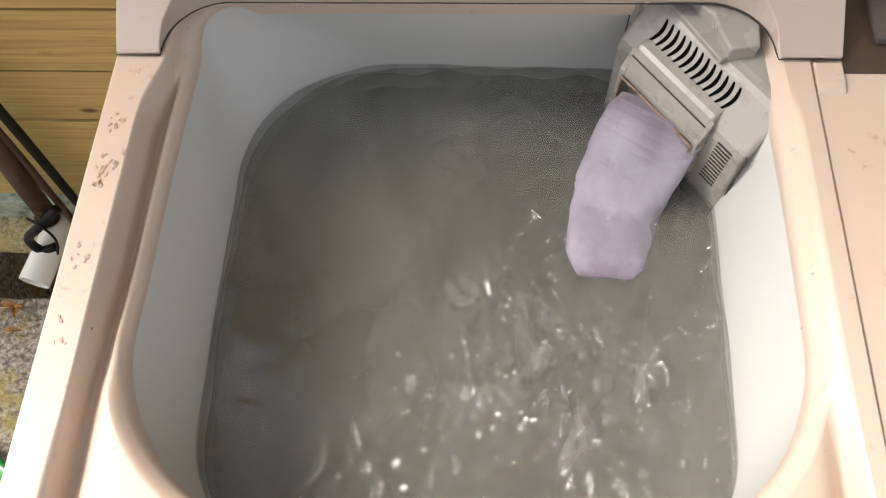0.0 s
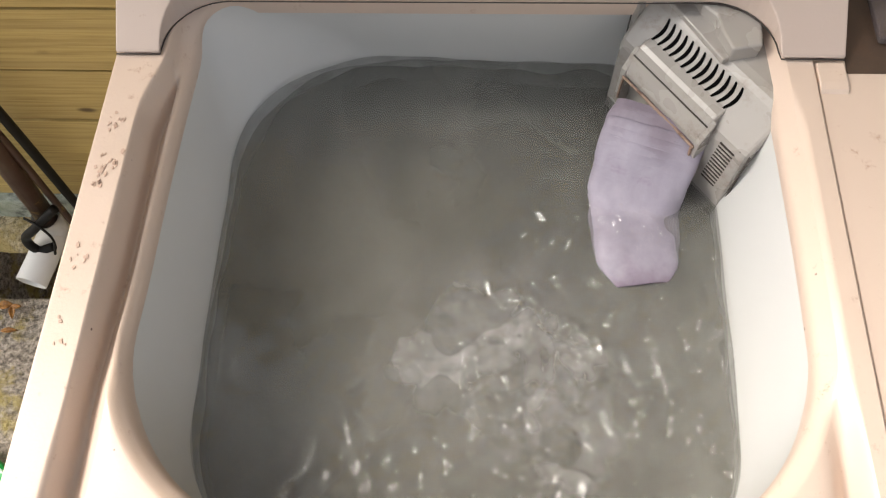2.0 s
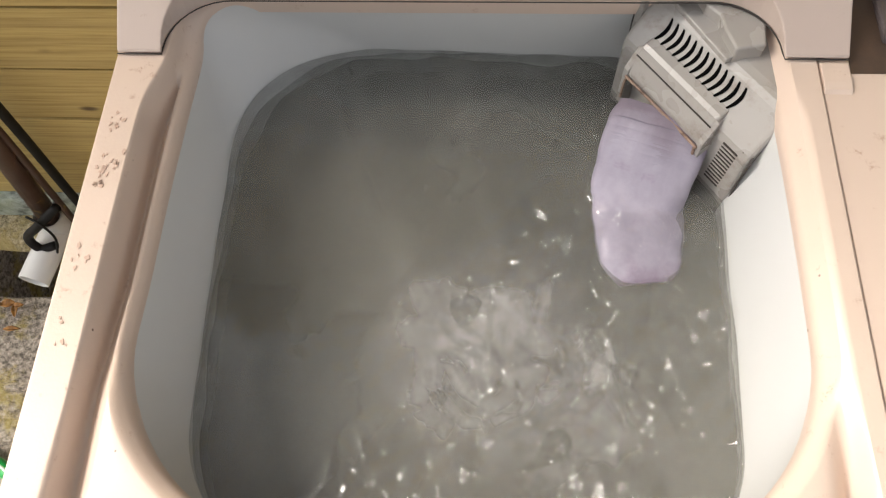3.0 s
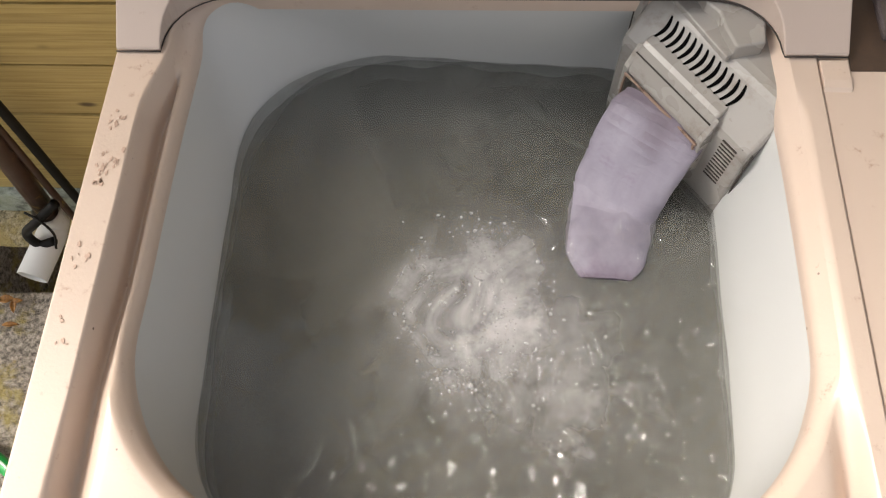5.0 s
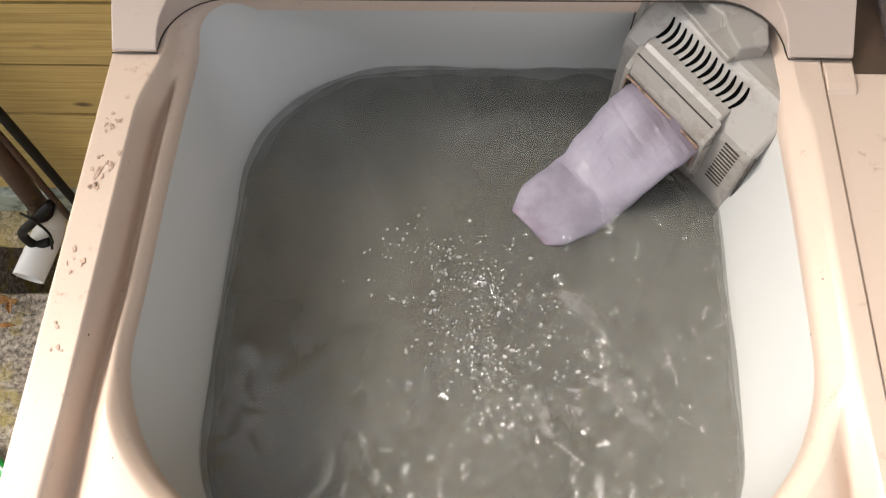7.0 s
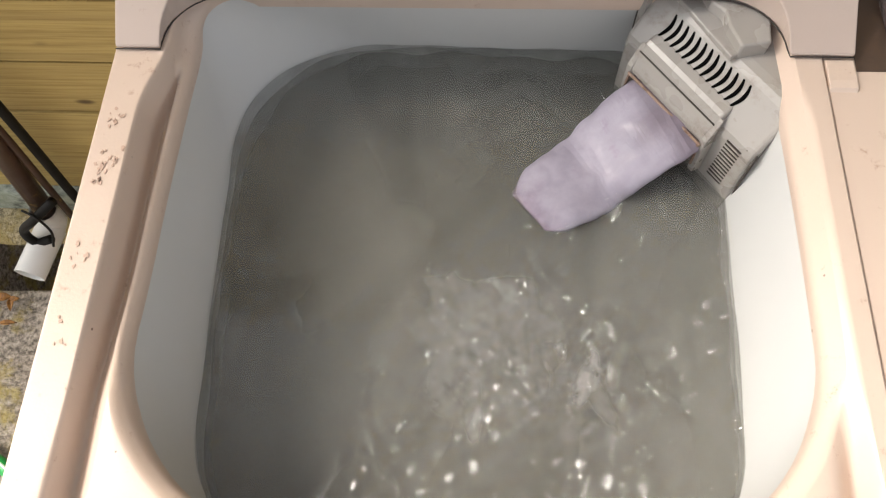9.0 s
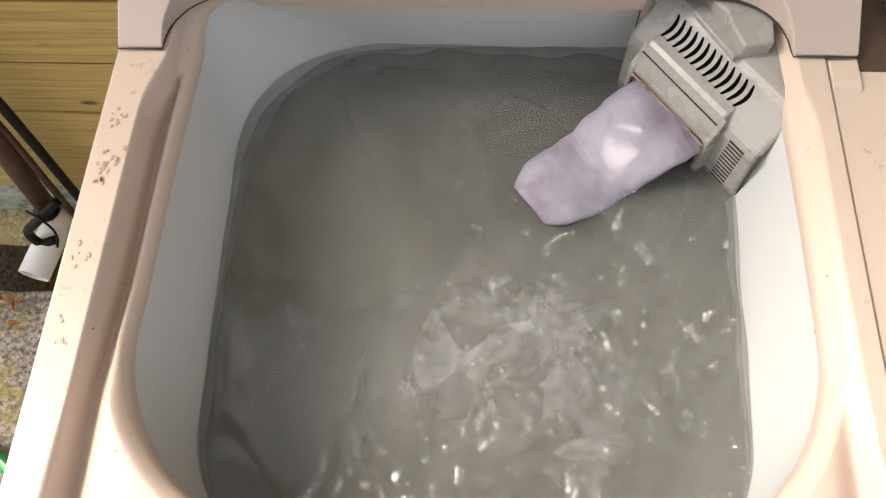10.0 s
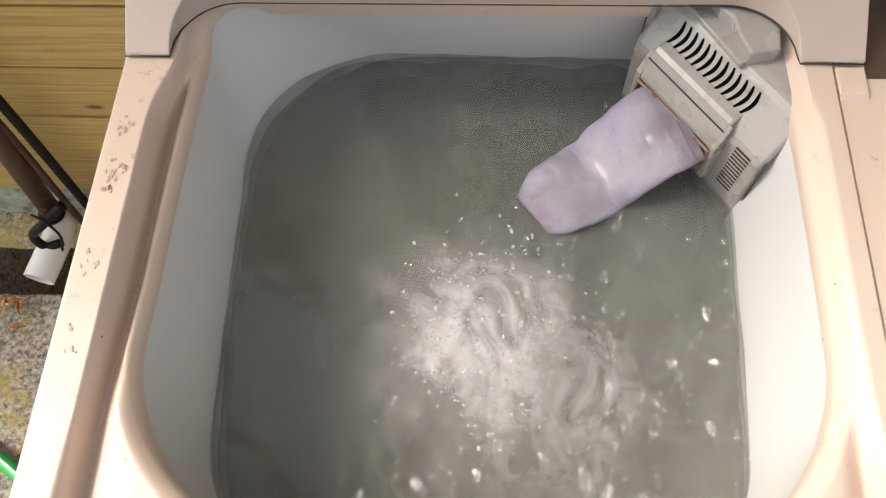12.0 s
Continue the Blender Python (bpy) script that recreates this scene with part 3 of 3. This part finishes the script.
def bag_length(x0, x1, closed_tip):
    """One stiff length of the bag, between two stations from the mouth; each laps over the next."""
    rings = []
    n = 12
    for i in range(n + 1):
        x = x0 + (x1 - x0) * i / n
        g = x / BAG_LONG
        w = 0.081 - 0.004 * g + 0.004 * math.sin(g * 5.2) + 0.004 * noise.noise(Vector((x * 55, 4, 4)))
        h = 0.011 + 0.010 * math.sin(math.pi * min(1.0, 0.15 + 0.75 * g))
        k = max(0.0, (x - (BAG_LONG - 0.045)) / 0.045)
        h *= math.sqrt(max(0.03, 1 - 0.97 * k ** 3))
        w *= 1 - 0.38 * k ** 2.6
        t = i / n
        tuck = 0.004 * (1 - sstep(0.0, 0.6, t))
        ring = []
        for k in range(40):
            a = 2 * math.pi * k / 40
            c, q = math.cos(a), math.sin(a)
            y = w / 2 * (1 - tuck) * math.copysign(abs(c) ** 0.7, c)
            z = h / 2 * (1 - 3 * tuck) * math.copysign(abs(q) ** 0.95, q)
            b = 0.0040 * noise.noise(Vector((x * 26, y * 40, 3))) + 0.0016 * abs(noise.noise(Vector((x * 40 + y * 50, y * 60 - x * 40, 7)))) + 0.0016 * noise.noise(Vector((x * 60, y * 95, 2)))
            ring.append((x, y + b * c, z + b * (1 if q > 0 else 0.3) * abs(q)))
        rings.append(ring)
    return loft(rings, False, closed_tip)


def build_bag():
    root = empty("lint_bag", Matrix.Translation(MOUTH), "wet lilac mesh lint bag floating from the filter mouth", "lint bag")
    step = BAG_LONG / LENGTHS
    for k in range(LENGTHS):
        last = k == LENGTHS - 1
        BAG.append(part("net_length", bag_length(k * step - 0.006, (k + 1) * step + (0.0 if last else 0.007), last), M_NET, root, "closed tip of the net" if last else ""))


# ---- water ----
WATER = {}


def waves(x, y, seed):
    """Steep short-crested waves, a few millimetres high."""
    bend = noise.noise(Vector((x * 18, y * 18, 9 + seed)))
    z = 0.0100 * noise.noise(Vector((x * 22 + bend * 0.4, y * 18, 2 + seed)))
    z += 0.0080 * (0.5 - 2 * abs(noise.noise(Vector((x * 46 + bend * 1.6, y * 38 + bend * 1.2, 3 + seed)))))
    return z + 0.0032 * noise.noise(Vector((x * 90, y * 72 + bend * 1.5, 4 + seed)))


def sheet(seed, chop=0.0, n=90, roll=0.010):
    """A sheet from wall to wall with slow swells, heaped up at the filter; chop raises waves where the wash boils."""
    over = 0.026
    x0, x1, y0, y1 = -0.226 - over, 0.197 + over, 0.018 - over, 0.485 + over
    rings = []
    for j in range(n + 1):
        y = y0 + (y1 - y0) * j / n
        row = []
        for i in range(n + 1):
            x = x0 + (x1 - x0) * i / n
            boil = 0.06 + 0.94 * sstep(-0.07, 0.09, x - 0.55 * (y - 0.25))
            far = sstep(0.17, 0.25, math.hypot(x + 0.02, y - 0.25))
            heap = math.exp(-((x - 0.175) ** 2 + (y - 0.335) ** 2) / 0.0036)
            z = (0.0015 + 0.008 * far) * noise.noise(Vector((x * 7 + seed, y * 7, 1))) + 0.002 * far * noise.noise(Vector((x * 17, y * 17 + seed, 6))) + 0.014 * heap
            if chop:
                z += chop * boil * (1 - 0.6 * heap) * waves(x, y, seed)
            else:
                z += roll * noise.noise(Vector((x * 24, y * 24, seed)))
            row.append((x + 0.02, y - 0.25, z))
        rings.append(row)
    return loft(rings, closed=False)


def patch(radius, amp, seed, rings_n=46, seg=110):
    """A round patch of water, its waves dying away at the rim."""
    bm = bmesh.new()
    mid = bm.verts.new((0, 0, 0))
    last = None
    for j in range(1, rings_n + 1):
        r = radius * j / rings_n
        cur = []
        fade = 1 - sstep(0.6, 1.0, j / rings_n)
        for k in range(seg):
            a = 2 * math.pi * k / seg
            x, y = r * math.cos(a), r * math.sin(a)
            cur.append(bm.verts.new((x, y, amp * fade * waves(x, y, seed))))
        for k in range(seg):
            q = (k + 1) % seg
            if last is None:
                bm.faces.new((mid, cur[k], cur[q]))
            else:
                bm.faces.new((last[k], cur[k], cur[q], last[q]))
        last = cur
    return bm


def bubbles(count, sx, sy, seed, rmin, rmax):
    """A loose raft of small bubbles, each a squashed bead lying in the skin of the water."""
    rnd = random.Random(seed)
    bead = bmesh.new()
    bmesh.ops.create_icosphere(bead, subdivisions=2, radius=1.0)
    bead.verts.index_update()
    shape = [v.co.copy() for v in bead.verts]
    sides = [[v.index for v in f.verts] for f in bead.faces if f.calc_center_median().z > -0.05]
    bead.free()
    verts, faces = [], []
    made = 0
    while made < count:
        x, y = rnd.gauss(0, sx), rnd.gauss(0, sy)
        if abs(x) > 2.0 * sx or abs(y) > 2.0 * sy or noise.noise(Vector((x * 30, y * 30, seed))) < -0.12:
            continue
        r = rmin + (rmax - rmin) * rnd.random() ** 3
        m = Matrix.Translation((x, y, r * 0.35)) @ Matrix.Rotation(rnd.uniform(0, 3.14), 4, "Z") @ Matrix.Diagonal((r * rnd.uniform(0.8, 1.5), r * rnd.uniform(0.7, 1.0), r * 0.7, 1))
        base = len(verts)
        verts += [m @ v for v in shape]
        faces += [[base + i for i in f] for f in sides]
        made += 1
    me = bpy.data.meshes.new("bubbles")
    me.from_pydata(verts, [], faces)
    bm = bmesh.new()
    bm.from_mesh(me)
    bpy.data.meshes.remove(me)
    return bm


def build_water():
    root = empty("wash_water", pose(-0.02, 0.25, 0.0), "grey turbid wash water, swirling and choppy", "water", kind="stuff")
    WATER["deep"] = part("deep_silt", sheet(0.0), M_DEEP, root)
    WATER["low"] = part("silt_layer", sheet(3.0), M_SILT_LOW, root)
    WATER["mid"] = part("silt_layer", sheet(5.0, roll=0.005), M_SILT_MID, root)
    WATER["thin"] = part("silt_layer", sheet(0.0, roll=0.0015), M_SILT_TOP, root)
    WATER["surface"] = part("surface", sheet(0.0, 1.0, 290), M_SKIN, root, "clear wet skin with steep small waves")
    WATER["chop"] = part("swirl", patch(0.165, 1.0, 2.0, 110, 420), M_CHOP, root, "choppy glinting swirl")
    WATER["murk"] = part("stirred_silt", patch(0.17, 0.10, 7.0, 30, 80), M_MURK, root, "pale stirred-up silt")
    WATER["cloud"] = part("aerated_cloud", patch(0.15, 0.06, 11.0, 36, 90), M_CLOUD, root, "pale aerated cloud")
    WATER["cloud_b"] = part("aerated_cloud", patch(0.15, 0.10, 15.0, 36, 90), M_CLOUD, root)
    foam = empty("foam_raft", pose(-0.01, 0.22, 0.0), "loose raft of small white soap bubbles", "foam", kind="stuff")
    WATER["foam_a"] = part("bubble_cluster", bubbles(760, 0.034, 0.042, 3, 0.0004, 0.0018), M_BUBBLE, foam)
    WATER["foam_b"] = part("bubble_cluster", bubbles(430, 0.046, 0.036, 8, 0.0004, 0.0015), M_BUBBLE, foam)


# ---- pipes, hose and leaves ----
def build_outside():
    r = empty("down_pipe", pose(0, 0, 0), "rusty brown pipe ending in an open white drain elbow", "pipe")
    part("brown_length", tube([(-0.648, 0.585, 0.93), (-0.733, 0.585, 0.422), (-0.776, 0.587, 0.185)], 0.017), M_BROWN, r, "rusty brown painted pipe")
    part("white_elbow", tube(smooth_path([(-0.774, 0.587, 0.205), (-0.779, 0.592, 0.168), (-0.785, 0.585, 0.151), (-0.789, 0.566, 0.143)], 6), 0.0245, 18, False, 0.9), M_PVC, r, "white plastic drain elbow")
    part("white_spout", tube([(-0.7875, 0.576, 0.1455), (-0.8065, 0.486, 0.1400)], 0.0262, 24, False, 0.9), M_PVC, r, "open white plastic spout")
    c = empty("cable_bundle", pose(0, 0, 0), "black cables tied beside the pipe", "cable")
    part("cable", tube(smooth_path([(-0.660, 0.60, 0.98), (-0.688, 0.60, 0.504), (-0.706, 0.60, 0.27), (-0.716, 0.60, 0.14), (-0.72, 0.60, 0.104)], 8), 0.0075), M_CABLE, c)
    part("cable", tube(smooth_path([(-0.675, 0.592, 0.95), (-0.710, 0.592, 0.48), (-0.730, 0.592, 0.28), (-0.742, 0.592, 0.16), (-0.735, 0.592, 0.104)], 8), 0.006), M_BROWN, c)
    part("cable_tail", tube(smooth_path([(-0.725, 0.575, 0.26), (-0.765, 0.55, 0.235), (-0.80, 0.545, 0.20), (-0.795, 0.54, 0.165), (-0.765, 0.545, 0.17)], 8), 0.008), M_CABLE, c)
    part("wire", tube(smooth_path([(-0.78, 0.56, 0.25), (-0.75, 0.545, 0.25), (-0.745, 0.54, 0.21), (-0.765, 0.535, 0.16)], 8), 0.0022), M_CABLE, c)
    h = empty("garden_hose", pose(0, 0, 0), "bright green garden hose with a pale stripe", "hose")
    pts = smooth_path([(-1.3, 0.33, 0.02), (-1.0, 0.25, 0.02), (-0.86, 0.188, 0.02), (-0.78, 0.12, 0.02), (-0.74, 0.0, 0.02), (-0.76, -0.2, 0.02)], 8)
    part("hose", tube(pts, 0.0125), M_GREEN, h)
    part("stripe", tube([(p[0] + 0.002, p[1] + 0.002, 0.0305) for p in pts], 0.0028, 8), M_BAND, h)
    rnd = random.Random(5)
    for k in range(9):
        bm = bmesh.new()
        L, W = rnd.uniform(0.018, 0.036), rnd.uniform(0.005, 0.010)
        rows = [[(L * (t - 0.5), W * s * math.sin(math.pi * min(1, t * 0.9 + 0.08)), 0.004 * abs(s) + 0.006 * math.sin(t * 3)) for s in (-1, -0.5, 0, 0.5, 1)] for t in [q / 6 for q in range(7)]]
        bm.free()
        lf = part("dead_leaf", loft(rows, closed=False), M_LEAF)
        sol = lf.modifiers.new("thick", "SOLIDIFY")
        sol.thickness = 0.0008
        lf.matrix_basis = pose(rnd.uniform(-1.02, -0.90), rnd.uniform(0.435, 0.490), 0.014, rnd.uniform(-15, 15), rnd.uniform(-15, 15), rnd.uniform(0, 360))
        tagged(lf, "curled dry brown leaf on rough ground", "leaf", "fallen leaves")


build_ground()
build_wall()
build_machine()
build_scuffs()
build_bag()
build_water()
build_outside()


# ---- what moves ----
def pivot(t, rows):
    for (a, *p), (b, *q) in zip(rows, rows[1:]):
        if t <= b:
            k = (t - a) / (b - a)
            k = k * k * (3 - 2 * k)
            return [x + (y - x) * k for x, y in zip(p, q)]
    return list(rows[-1][1:])


# seconds, height, slope along x, slope along y
LEVEL = [(0, 0.7678, -0.032, -0.007), (1.2, 0.7728, -0.040, 0.017), (2.5, 0.7756, -0.059, 0.011), (3.2, 0.7829, -0.051, 0.032), (4.8, 0.7654, -0.086, 0.008), (5.5, 0.7678, -0.036, -0.034), (6.0, 0.7645, -0.035, -0.067), (7.1, 0.7615, 0.0075, -0.009), (8.8, 0.7777, -0.031, 0.054), (9.5, 0.7799, -0.004, 0.028), (10.5, 0.7859, 0.017, 0.051), (11.2, 0.7860, 0.0, 0.044), (12, 0.7698, -0.016, 0.057)]
# seconds, heading of the neck, heading of the tip
SWING = [(0, -122, -98), (0.5, -120, -90), (1, -114, -81), (1.5, -107, -83), (2.5, -109, -83), (3.2, -111, -82), (4.8, -125, -92), (5.5, -127, -89), (6, -128, -97), (6.5, -141, -112), (7, -151, -136), (9, -156, -137), (9.5, -156, -140), (10.5, -154, -139), (11, -157, -139), (12, -159, -140)]
# seconds, x, y, sink of the foam raft under the surface
FOAM = [(0, -0.01, 0.20, 0.08), (3.4, 0.0, 0.19, 0.08), (4.5, -0.012, 0.228, 0.0), (5.2, -0.010, 0.236, 0.0), (5.7, -0.02, 0.230, 0.0), (6.5, -0.045, 0.25, 0.001), (7.0, -0.03, 0.25, 0.003), (7.8, -0.01, 0.22, 0.08), (9.6, 0.0, 0.20, 0.08), (10.4, 0.0, 0.19, 0.006), (11.0, 0.0, 0.20, 0.0), (12, -0.025, 0.235, 0.0)]
CLOUD = [(0, 0.0, 0.21, 0.022), (1.5, -0.01, 0.19, 0.012), (2.5, 0.0, 0.185, 0.008), (3.2, -0.01, 0.19, 0.007), (4.2, -0.008, 0.212, 0.0), (4.8, -0.005, 0.225, 0.0), (5.5, -0.015, 0.230, 0.0005), (6.0, -0.03, 0.24, 0.03), (7.0, 0.0, 0.22, 0.05), (8.8, 0.0, 0.20, 0.016), (9.8, 0.0, 0.195, 0.010), (10.5, -0.005, 0.180, 0.0075), (10.9, -0.002, 0.185, 0.0004), (11.3, 0.0, 0.19, 0.0), (12, -0.015, 0.21, 0.0)]
# seconds, turn of the swirl in degrees: it slows, stops and runs back
TURN = [(0, 0), (5.2, -340), (6.6, -372), (12, 40)]


def motions():
    times = [k * 0.25 for k in range(49)]

    def slope(t):
        h, a, b = pivot(t, LEVEL)
        h += 0.0015 * math.sin(t * 7.3)
        a += 0.012 * math.sin(t * 6.1 + 1)
        b += 0.012 * math.sin(t * 5.3)
        return h, a, b

    def plane_at(t, x, y):
        h, a, b = slope(t)
        return h + a * (x + 0.02) + b * (y - 0.25)

    def tilt(t):
        h, a, b = slope(t)
        return Matrix.Rotation(math.atan(b), 4, "X") @ Matrix.Rotation(-math.atan(a), 4, "Y")

    walk(WATER["surface"], [(t, Matrix.Translation((0.006 * math.sin(t * 3.1), 0.006 * math.cos(t * 2.7), slope(t)[0])) @ tilt(t) @ Matrix.Rotation(0.05 * math.sin(t * 2.2), 4, "Z")) for t in times])
    for key, down, rate in (("thin", 0.0022, 2.6), ("mid", 0.009, 2.1), ("low", 0.019, 1.7), ("deep", 0.042, 1.3)):
        walk(WATER[key], [(t, Matrix.Translation((0.006 * math.sin(t * rate), 0.006 * math.cos(t * rate * 0.8), slope(t)[0] - down)) @ tilt(t)) for t in times])
    for key, cx, cy, share, rise in (("chop", 0.055, 0.170, 1.0, 0.0005), ("murk", 0.060, 0.165, 0.8, -0.0095), ("cloud", None, None, 0.6, 0.0012), ("cloud_b", None, None, -0.4, -0.0070)):
        rows = []
        for t in times:
            if cx is None:
                x, y, s = pivot(t, CLOUD)
                x, y = (x, y) if key == "cloud" else (x + 0.055, y - 0.045)
            else:
                x, y, s = cx + 0.012 * math.sin(t * 2.3 + cx * 40), cy + 0.012 * math.cos(t * 1.9), 0.0
            rows.append((t, Matrix.Translation((x + 0.02, y - 0.25, plane_at(t, x, y) + rise - s)) @ tilt(t) @ Matrix.Rotation(radians(share * pivot(t, TURN)[0]), 4, "Z")))
        walk(WATER[key], rows)
    for key, dx, dy, rate in (("foam_a", 0.0, 0.0, 22), ("foam_b", 0.03, -0.04, -16)):
        rows = []
        for t in times:
            x, y, s = pivot(t, FOAM)
            x, y = x + dx, y + dy
            rows.append((t, Matrix.Translation((x + 0.01, y - 0.22, plane_at(t, x, y) + 0.0008 - s)) @ tilt(t) @ Matrix.Rotation(radians(rate * (t - 5)), 4, "Z")))
        walk(WATER[key], rows)
    step = BAG_LONG / LENGTHS
    rows = [[] for _ in BAG]
    for t in times:
        a, b = pivot(t, SWING)
        a += 2.0 * math.sin(t * 5.0)
        b += 3.0 * math.sin(t * 6.0 + 1)
        at = Vector((0, 0, 0))
        for k in range(LENGTHS):
            head = a + (b - a) * sstep(0.15, 0.85, (k + 0.5) / LENGTHS)
            nxt = at + Vector((math.cos(radians(head)), math.sin(radians(head)), 0)) * step
            top = plane_at(t, MOUTH.x + nxt.x, MOUTH.y + nxt.y) - 0.0015 - MOUTH.z
            nxt.z = top * sstep(0.0, 0.55, (k + 1) / LENGTHS) + 0.0014 * math.sin(t * 4 + k * 0.3) * k / LENGTHS
            dip = math.degrees(math.atan2(at.z - nxt.z, step))
            rows[k].append((t, Matrix.Translation(at) @ pose(0, 0, 0, 0, 0, head) @ pose(0, 0, 0, 0, dip, 0) @ pose(-k * step, 0, 0)))
            at = nxt
    for ob, r in zip(BAG, rows):
        walk(ob, r)


motions()
